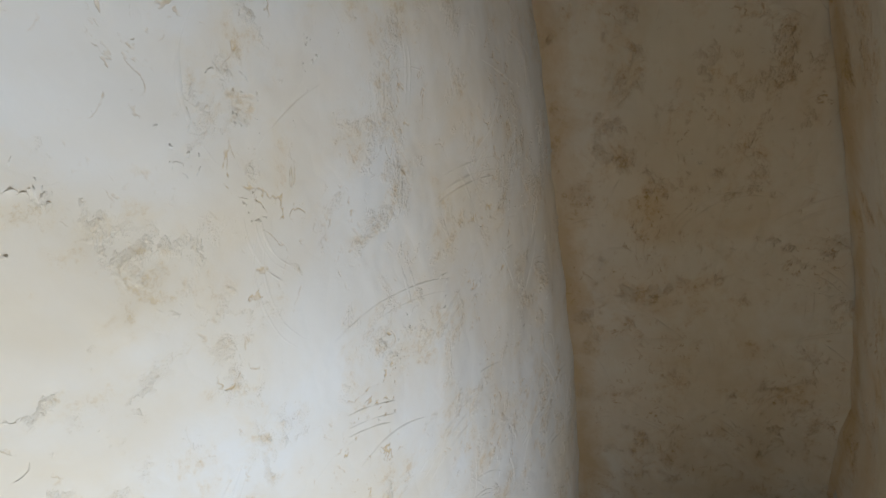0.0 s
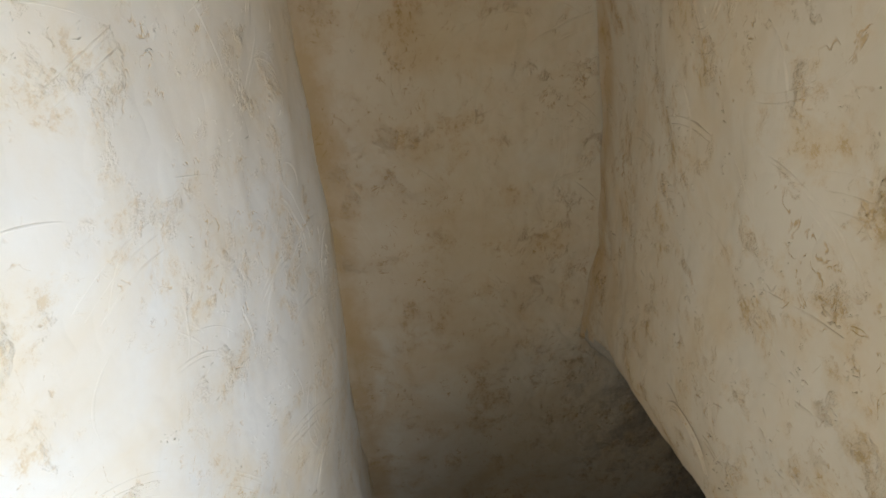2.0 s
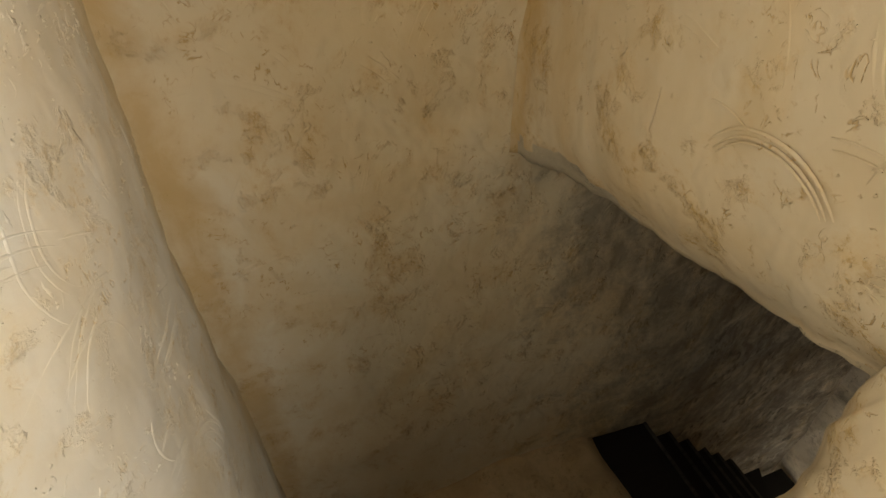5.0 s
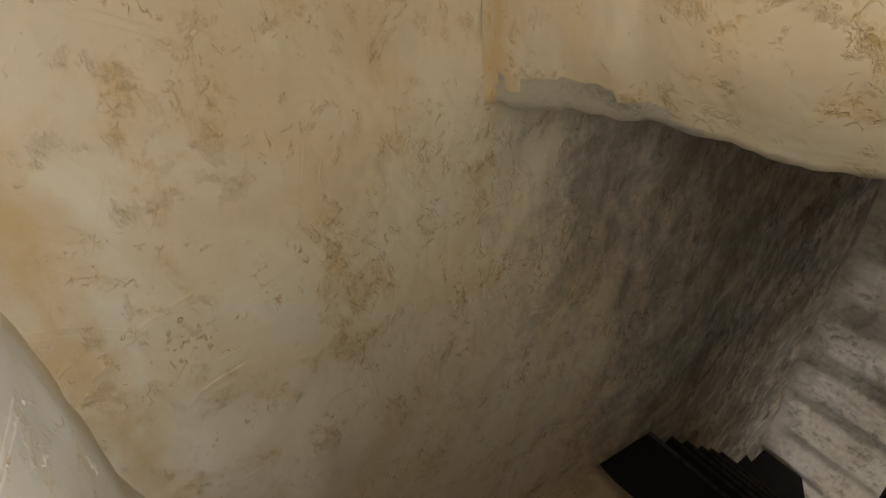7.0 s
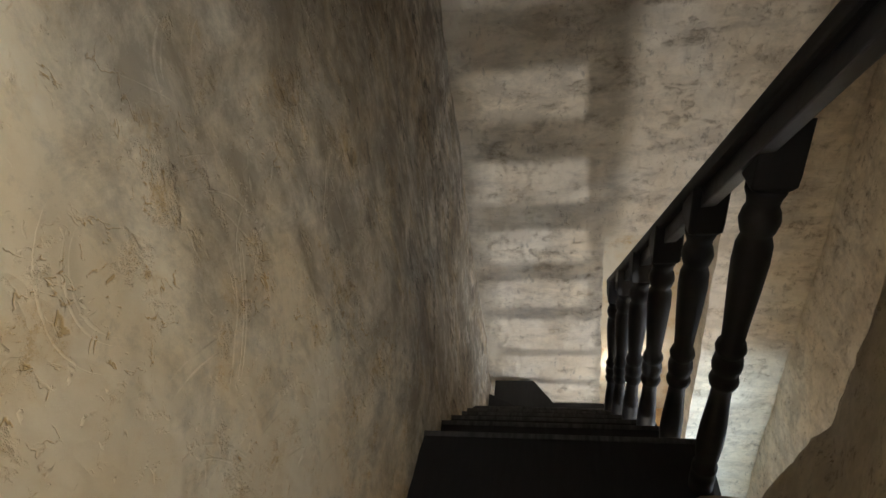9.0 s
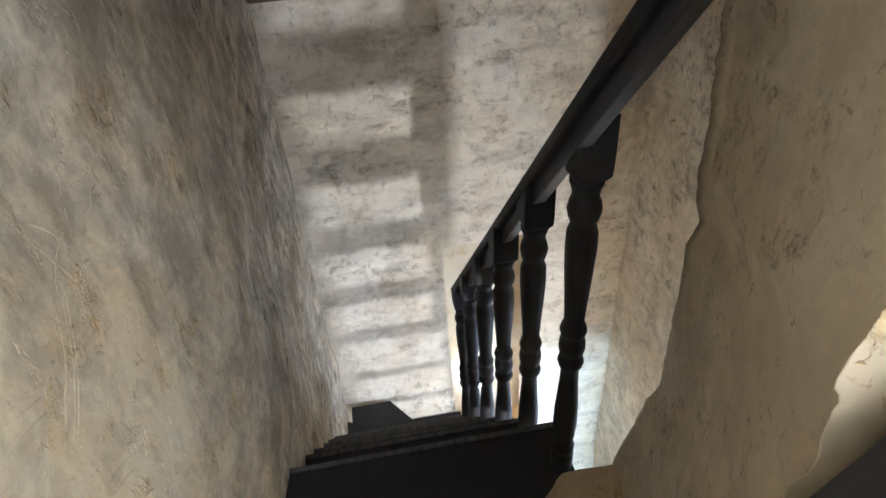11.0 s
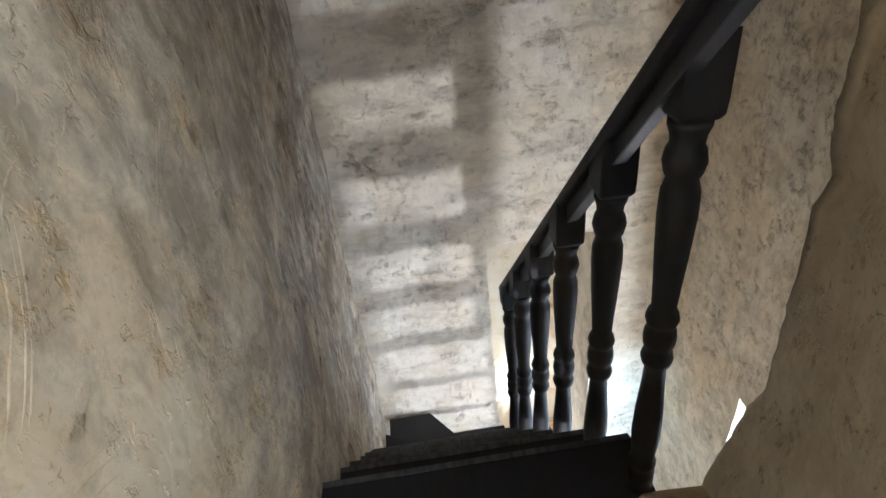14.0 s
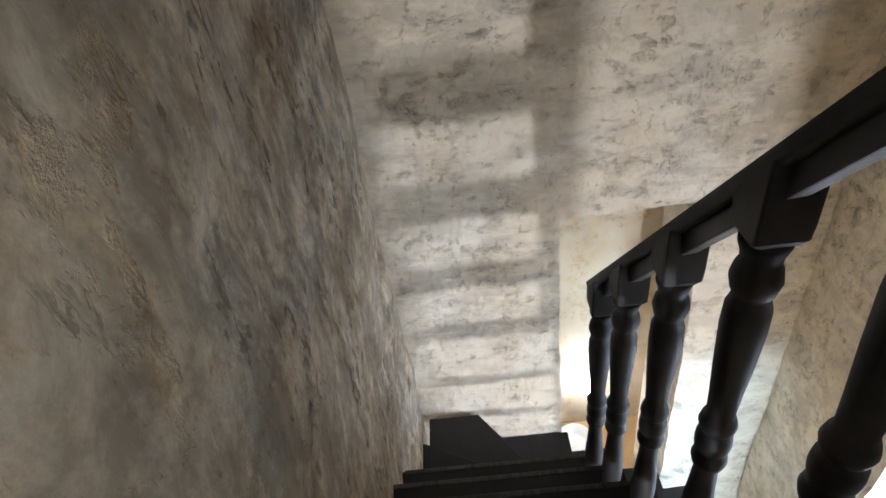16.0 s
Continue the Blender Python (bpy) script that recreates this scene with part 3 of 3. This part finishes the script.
def timber_stair():
    st = tagged(new("timber_stair"), "steep near-black timber stair with open risers", "stair")
    for k in range(6):
        x = X0 + RUN * k
        xa, xb = x - 0.012, x + RUN + 0.032
        pts = [(xa, 0.03), (xb, 0.03), (xb, rail_y(xb) - 0.07), (xa, rail_y(xa) - 0.07)]
        if k == 0:
            pts = [(x - 0.06, 0.03), (xb, 0.03), (xb, rail_y(xb) - 0.07), (x + 0.03, rail_y(xb) - 0.07)]
        z = -RISE * k - (0.038 if k == 0 else 0.02)
        tr = part("tread", tread_shape(pts, z), M_WOOD_TREAD, st)
        part("nosing", box_mesh((xb - 0.014, rail_y(xb) - 0.066, z - 0.010), (xb + 0.003, 0.02, z + 0.0025), 0.003), M_NOSING, tr, "painted grey highlight along the tread edge")
    # winders in the corner, then the lower steps
    px = X0 + RUN * 6 - 0.02
    py = rail_y(px) - 0.06
    part("winder_tread", tread_shape([(px, py), (px, -0.012), (C_X - 0.30, -0.012)], -RISE * 6 - 0.05), M_WOOD_TREAD, st)
    part("winder_tread", tread_shape([(px, py), (C_X - 0.36, -0.012), (C_X - 0.015, -0.012), (C_X - 0.015, -0.26)], -RISE * 7 - 0.05), M_WOOD_TREAD, st)
    part("winder_tread", tread_shape([(px, py), (C_X - 0.015, -0.21), (C_X - 0.015, py)], -RISE * 8 - 0.05), M_WOOD_TREAD, st)
    for k in range(3):
        y0 = py + 0.03 - 0.25 * k
        part("tread", tread_shape([(px, y0), (C_X + 0.01, y0), (C_X + 0.01, y0 - 0.28), (px, y0 - 0.28)], -RISE * (9 + k) - 0.05), M_WOOD_TREAD, st)
    part("stringer", plank(Vector((px + 0.03, py, -RISE * 9 - 0.02)), Vector((px + 0.03, py - 0.80, LOW)), -0.02, 0.02, -0.20, -0.03), M_WOOD, st)
    part("newel", box_mesh((px - 0.035, py - 0.035, LOW), (px + 0.035, py + 0.035, -RISE * 6 - 0.06), 0.005), M_WOOD, st)
    # stringers
    for off, yo in ((0.0, -0.065), (1.0, 0.0)):
        a = Vector((X0 + 0.09, 0, -0.07))
        b = a + Vector((RUN, 0, -RISE)) * 5.6
        a.y, b.y = (rail_y(a.x) - 0.04, rail_y(b.x) - 0.04) if off == 0 else (-0.03, -0.03)
        part("stringer", plank(a, b, -0.022, 0.022, -0.22, -0.05), M_WOOD, st)
    return st


stair = timber_stair()


def lathe(profile, seg=20):
    bm = bmesh.new()
    rings = [[bm.verts.new((r * math.cos(2 * math.pi * i / seg), r * math.sin(2 * math.pi * i / seg), z)) for i in range(seg)] for z, r in profile]
    for a, b in zip(rings, rings[1:]):
        for i in range(seg):
            bm.faces.new((a[i], a[(i + 1) % seg], b[(i + 1) % seg], b[i]))
    bm.faces.new(rings[0][::-1]), bm.faces.new(rings[-1])
    return bm


PROFILE = [(-0.04, 0.0), (-0.04, 0.027), (0.025, 0.027), (0.035, 0.023), (0.045, 0.027), (0.058, 0.027), (0.068, 0.021), (0.10, 0.025), (0.15, 0.0275), (0.21, 0.026), (0.29, 0.021), (0.345, 0.0185), (0.352, 0.025), (0.366, 0.028), (0.38, 0.025), (0.386, 0.0215), (0.40, 0.0265), (0.415, 0.028), (0.432, 0.0265), (0.444, 0.0215), (0.45, 0.025), (0.462, 0.028), (0.476, 0.025), (0.484, 0.020), (0.54, 0.0225), (0.61, 0.0265), (0.68, 0.0295), (0.72, 0.0285), (0.742, 0.0225), (0.752, 0.027), (0.772, 0.031), (0.79, 0.028), (0.80, 0.0235), (0.815, 0.025), (0.83, 0.030), (0.84, 0.030), (0.84, 0.0)]


def rail_z(x):
    """The top of the handrail above a place along the stair."""
    return 0.952 - (x - BALUSTER_X[0]) * 1.160


def head_block(x):
    """The square head of a baluster, cut to the rail's slope, with its lower corners rounded in to the turning."""
    bm = bmesh.new()
    slant, foot = 1.160, rail_z(x) - 0.118
    rings = []
    for z, w, r in ((foot, 0.024, 0.010), (foot + 0.003, 0.031, 0.009), (foot + 0.011, 0.0345, 0.005), (foot + 0.034, 0.035, 0.003), (None, 0.035, 0.003)):
        ring = []
        for sx, sy in ((1, 1), (-1, 1), (-1, -1), (1, -1)):
            for k in range(3):
                a = math.atan2(sy, sx) - math.pi / 4 + math.pi / 4 * k
                px, py = sx * (w - r) + r * math.cos(a), sy * (w - r) + r * math.sin(a)
                ring.append(bm.verts.new((px, py, rail_z(x) - 0.030 - px * slant if z is None else z)))
        rings.append(ring)
    for a, b in zip(rings, rings[1:]):
        for i in range(len(a)):
            bm.faces.new((a[i], a[(i + 1) % len(a)], b[(i + 1) % len(a)], b[i]))
    bm.faces.new(rings[0][::-1]), bm.faces.new(rings[-1])
    return bm


def banister():
    b = tagged(new("banister"), "near-black turned timber banister along the stair", "banister")
    for k, x in enumerate(BALUSTER_X):
        foot = rail_z(x) - 0.118 - 0.84
        bal = part("baluster", lathe([(z, r * 1.08) for z, r in PROFILE]), M_WOOD, b, "", True)
        bal.matrix_basis = Matrix.Translation((x, rail_y(x) - (0.028, 0.006, 0, 0, 0, 0)[k], foot))
        hb = part("head_block", head_block(x), M_WOOD, bal)
        hb.matrix_basis = Matrix.Translation((0, 0, -foot))
    xa, xe = BALUSTER_X[0] - 0.33, BALUSTER_X[-1] + 0.045
    a, e = (Vector((x, rail_y(x), rail_z(x))) for x in (xa, xe))
    part("handrail", plank(a, e, -0.036, 0.034, -0.024, 0.0, 0.007), M_WOOD, b)
    part("fillet", plank(a, e + (a - e).normalized() * 0.07, -0.015, 0.015, -0.054, -0.022), M_SATIN, b, "smooth black strip under the handrail with a painted grey sheen")
    return b


banister()

# upper flight of dark timber steps that the visitor comes down
def upper_steps():
    st = tagged(new("upper_timber_steps"), "steep dark timber steps against the plaster wall", "stair")
    for k in range(6):
        y = -0.52 - 0.18 * k
        part("step", box_mesh((west_x(y) - 0.12, y - (0.20 if k < 5 else 1.9), 0.27 * (k + 1) - 0.05), (-0.075, y, 0.27 * (k + 1)), 0.006), M_WOOD_TREAD, st)
        part("riser", box_mesh((west_x(y) - 0.02, y - 0.04, 0.27 * k - (0.03 if k == 0 else 0)), (-0.075, y - 0.015, 0.27 * (k + 1) - 0.05), 0.003), M_WOOD, st)
    bm = bmesh.new()
    a = Vector((0, -0.56, 0.635))
    d = Vector((0, -0.50, 0.86)).normalized()
    n_ = Vector((0, -d.z, d.y))
    m = Matrix(((1, 0, 0, 0), (0, d.y, n_.y, a.y), (0, d.z, n_.z, a.z), (0, 0, 0, 1)))
    boxed(bm, (-0.07, -0.45, 0.0), (-0.03, 1.3, 0.34), 0.006, m)
    part("stringer", bm, M_WOOD, st)
    return st


upper_steps()


# ---------------------------------------------------------------- windows
def window(name, lo, hi, axis, label, mat, bars=1):
    """A framed window filling the opening lo..hi, its glass across the axis given."""
    lo, hi = Vector(lo), Vector(hi)
    w = structure(new(name), label, "window")
    a = 0 if axis == "y" else 1
    t = 0.055
    def bar(nm, l, h):
        part(nm, box_mesh(l, h, 0.004), mat, w)
    def put(l0, l1, z0, z1, nm):
        l, h = Vector(lo), Vector(hi)
        l[a], h[a], l[2], h[2] = l0, l1, z0, z1
        bar(nm, l, h)
    put(lo[a], lo[a] + t, lo[2], hi[2], "window_frame")
    put(hi[a] - t, hi[a], lo[2], hi[2], "window_frame")
    put(lo[a] + t, hi[a] - t, hi[2] - t, hi[2], "window_frame")
    put(lo[a] + t, hi[a] - t, lo[2], lo[2] + t, "window_frame")
    for i in range(bars):
        c = lo[a] + (hi[a] - lo[a]) * (i + 1) / (bars + 1)
        put(c - 0.02, c + 0.02, lo[2] + t, hi[2] - t, "mullion")
    n = bars + 1
    for i in range(n):
        l, h = Vector(lo), Vector(hi)
        x = 1 - a
        mid = (lo[x] + hi[x]) / 2
        l[x], h[x] = mid - 0.002, mid + 0.002
        step = (hi[a] - lo[a]) / n
        l[a], h[a] = lo[a] + step * i + 0.03, lo[a] + step * (i + 1) - 0.03
        l[2], h[2] = lo[2] + t - 0.01, hi[2] - t + 0.01
        g = part("pane", box_mesh(l, h, 0), M_GLASS, w)
        g.visible_shadow = False
    return w


window("window_1", (0.50, Y2, Z1), (0.56, Y1, Z2), "x", "plain brown timber window in the upper wall", M_FRAME)
window("window_2", (W_X1, D_Y - 0.20, W_Z1), (W_X2, D_Y - 0.13, W_Z2), "y", "small varnished brown timber window in bright daylight", M_FRAME)

# the lit globe and the basin beyond the doorway
def globe_lamp():
    g = tagged(new("globe_lamp"), "lit white opal globe lamp on the pale wall", "lamp")
    g.location = (C_X + 0.80, -0.945, -2.30)
    bm = bmesh.new()
    bmesh.ops.create_uvsphere(bm, u_segments=24, v_segments=14, radius=0.085)
    for v in bm.verts:
        v.co.x = v.co.x * 0.8 - 0.10
        v.co.z *= 1.15
    part("globe", bm, M_LAMP, g, "", True)
    bm = bmesh.new()
    bmesh.ops.create_cone(bm, cap_ends=True, segments=20, radius1=0.05, radius2=0.04, depth=0.05)
    bmesh.ops.rotate(bm, verts=bm.verts, matrix=Matrix.Rotation(radians(-90), 3, "Y"))
    bmesh.ops.translate(bm, verts=bm.verts, vec=(-0.02, 0, 0))
    part("wall_plate", bm, M_METAL, g, "dull steel wall plate")
    return g


globe_lamp()


def basin():
    prof = [(0.0, 0.07), (0.01, 0.08), (0.06, 0.11), (0.08, 0.122), (0.086, 0.122), (0.083, 0.110), (0.03, 0.08), (0.02, 0.06)]
    ob = link("basin", lathe(prof, 28), M_WHITE)
    ob.location = (C_X + 0.60, -0.89, LOW)
    return tagged(ob, "round white enamel basin on the ochre floor", "basin")


basin()


# ---------------------------------------------------------------- trowel ridges left in the plaster
def trowel_ridges(owner, place, out, box, count, seed, tall=0.0028):
    """Thin curved ridges on a plaster face. place(a, b): the point of the face; out: the way off it; box: a0, a1, b0, b1."""
    rng = random.Random(seed)
    out = Vector(out)
    bm = bmesh.new()
    for _ in range(count):
        a, b = rng.uniform(box[0], box[1]), rng.uniform(box[2], box[3])
        r = rng.choice((0.07, 0.11, 0.18, 0.3, 0.6)) * rng.uniform(0.8, 1.3)
        start = rng.gauss(0.9, 0.9)
        span = rng.uniform(0.05, 0.22) / r
        strands = rng.choice((1, 1, 2, 3))
        for k in range(strands):
            rk = r + k * rng.uniform(0.006, 0.02)
            n = 14
            w, h = rng.uniform(0.0016, 0.0036), tall * rng.uniform(0.4, 1.0)
            rows = []
            for i in range(n + 1):
                t = start + span * i / n
                da, db = rk * math.cos(t) - r * math.cos(start), rk * math.sin(t) - r * math.sin(start)
                c = place(a + da, b + db)
                e = place(a + da + 0.004 * math.cos(t), b + db + 0.004 * math.sin(t)) - c
                e.normalize()
                f = math.sin(math.pi * min(1.0, max(0.0, i / n))) ** 0.6 * (0.75 + 0.5 * noise.noise(Vector((i * 0.5, a * 9, b * 9))))
                ww = w * max(0.25, f)
                rows.append([bm.verts.new(c - e * ww - out * 0.001), bm.verts.new(c + out * h * f), bm.verts.new(c + e * ww - out * 0.001)])
            for p, q in zip(rows, rows[1:]):
                bm.faces.new((p[0], q[0], q[1], p[1]))
                bm.faces.new((p[1], q[1], q[2], p[2]))
    ob = link("trowel_ridges", bm, owner.data.materials[0], owner, "raised trowel ridges in the plaster")
    ob["kind"] = "stuff"
    return ob


def flaked_scars(owner, place, out, box, count, seed, tall=0.003, big=1.0):
    """Clusters of short ragged flakes and gouges torn up by the float."""
    rng = random.Random(seed)
    out = Vector(out)
    bm = bmesh.new()
    for _ in range(count):
        ca, cb = rng.uniform(box[0], box[1]), rng.uniform(box[2], box[3])
        way, reach = rng.gauss(0.8, 0.7), big * rng.choice((0.008, 0.015, 0.02, 0.03, 0.05))
        for _ in range(int(4 + reach / big * 620 * rng.uniform(0.4, 1.0))):
            u, w = rng.gauss(0, reach), rng.gauss(0, reach * 0.45)
            a, b = ca + u * math.cos(way) - w * math.sin(way), cb + u * math.sin(way) + w * math.cos(way)
            t = way + rng.gauss(0, 0.55)
            size = rng.choice((0.003, 0.004, 0.006, 0.01, 0.018)) * big * rng.uniform(0.7, 1.4)
            wide = rng.uniform(0.0006, 0.0014) * big * (1.5 if size < 0.007 else 1.0)
            bend, n, rows = rng.gauss(0, 1.1), 6, []
            h = tall * rng.uniform(0.3, 1.0)
            for i in range(n + 1):
                k = i / n
                f = max(0.12, math.sin(math.pi * k)) * rng.uniform(0.6, 1.25)
                c = place(a, b)
                side = (place(a - 0.003 * math.sin(t), b + 0.003 * math.cos(t)) - c).normalized()
                rows.append([bm.verts.new(c - side * wide * f - out * 0.0012), bm.verts.new(c + out * h * f + side * wide * rng.uniform(-0.5, 0.5)), bm.verts.new(c + side * wide * f * rng.uniform(0.7, 1.5) - out * 0.0012)])
                a, b, t = a + size / n * math.cos(t), b + size / n * math.sin(t), t + bend / n + rng.gauss(0, 0.3)
            for p, q in zip(rows, rows[1:]):
                bm.faces.new((p[0], q[0], q[1], p[1]))
                bm.faces.new((p[1], q[1], q[2], p[2]))
    ob = link("flaked_scars", bm, owner.data.materials[0], owner, "raised flakes torn up in the plaster")
    ob["kind"] = "stuff"
    return ob


def face_b(x, z):
    return wall_b((x + 0.95) / 3.65, (z - LOW + 0.1) / (TOP - LOW + 0.1))


def face_l(y, z):
    return wall_l((y - 0.06) / (WALL_END - 0.2), (z + 0.1) / (TOP + 0.1))


def face_e(y, z):
    return Vector((rough(Vector((0, y, z)), 1.1, 8.0) + lean_e(y, z), y, z))


def face_c(y, z):
    return Vector((C_X + rough(Vector((C_X, y, z)), 1.0, 21.0), y, z))


trowel_ridges(bpy.data.objects["wall_north"], face_b, (0, -1, 0), (-0.6, 0.7, 0.3, 3.2), 150, 3, 0.004)
trowel_ridges(bpy.data.objects["wall_west"], face_l, (1, 0, 0), (-1.3, -0.1, 1.2, 3.3), 130, 5, 0.004)
trowel_ridges(bpy.data.objects["wall_east"], face_e, (-1, 0, 0), (-0.95, -0.08, 1.75, 3.2), 60, 7)
trowel_ridges(bpy.data.objects["wall_end"], face_c, (-1, 0, 0), (-0.6, -0.05, -1.3, 0.7), 60, 9)
flaked_scars(bpy.data.objects["wall_north"], face_b, (0, -1, 0), (-0.62, 0.8, 0.3, 3.2), 150, 13)
flaked_scars(bpy.data.objects["wall_north"], face_b, (0, -1, 0), (-0.3, 1.5, -0.6, 2.2), 70, 14, 0.004, 2.0)
flaked_scars(bpy.data.objects["wall_west"], face_l, (1, 0, 0), (-1.4, -0.05, 1.0, 3.3), 150, 15)
flaked_scars(bpy.data.objects["wall_east"], face_e, (-1, 0, 0), (-0.95, -0.03, 1.7, 3.2), 90, 17)
flaked_scars(bpy.data.objects["wall_end"], face_c, (-1, 0, 0), (-1.6, -0.05, -0.4, 0.8), 70, 18, 0.005, 1.8)
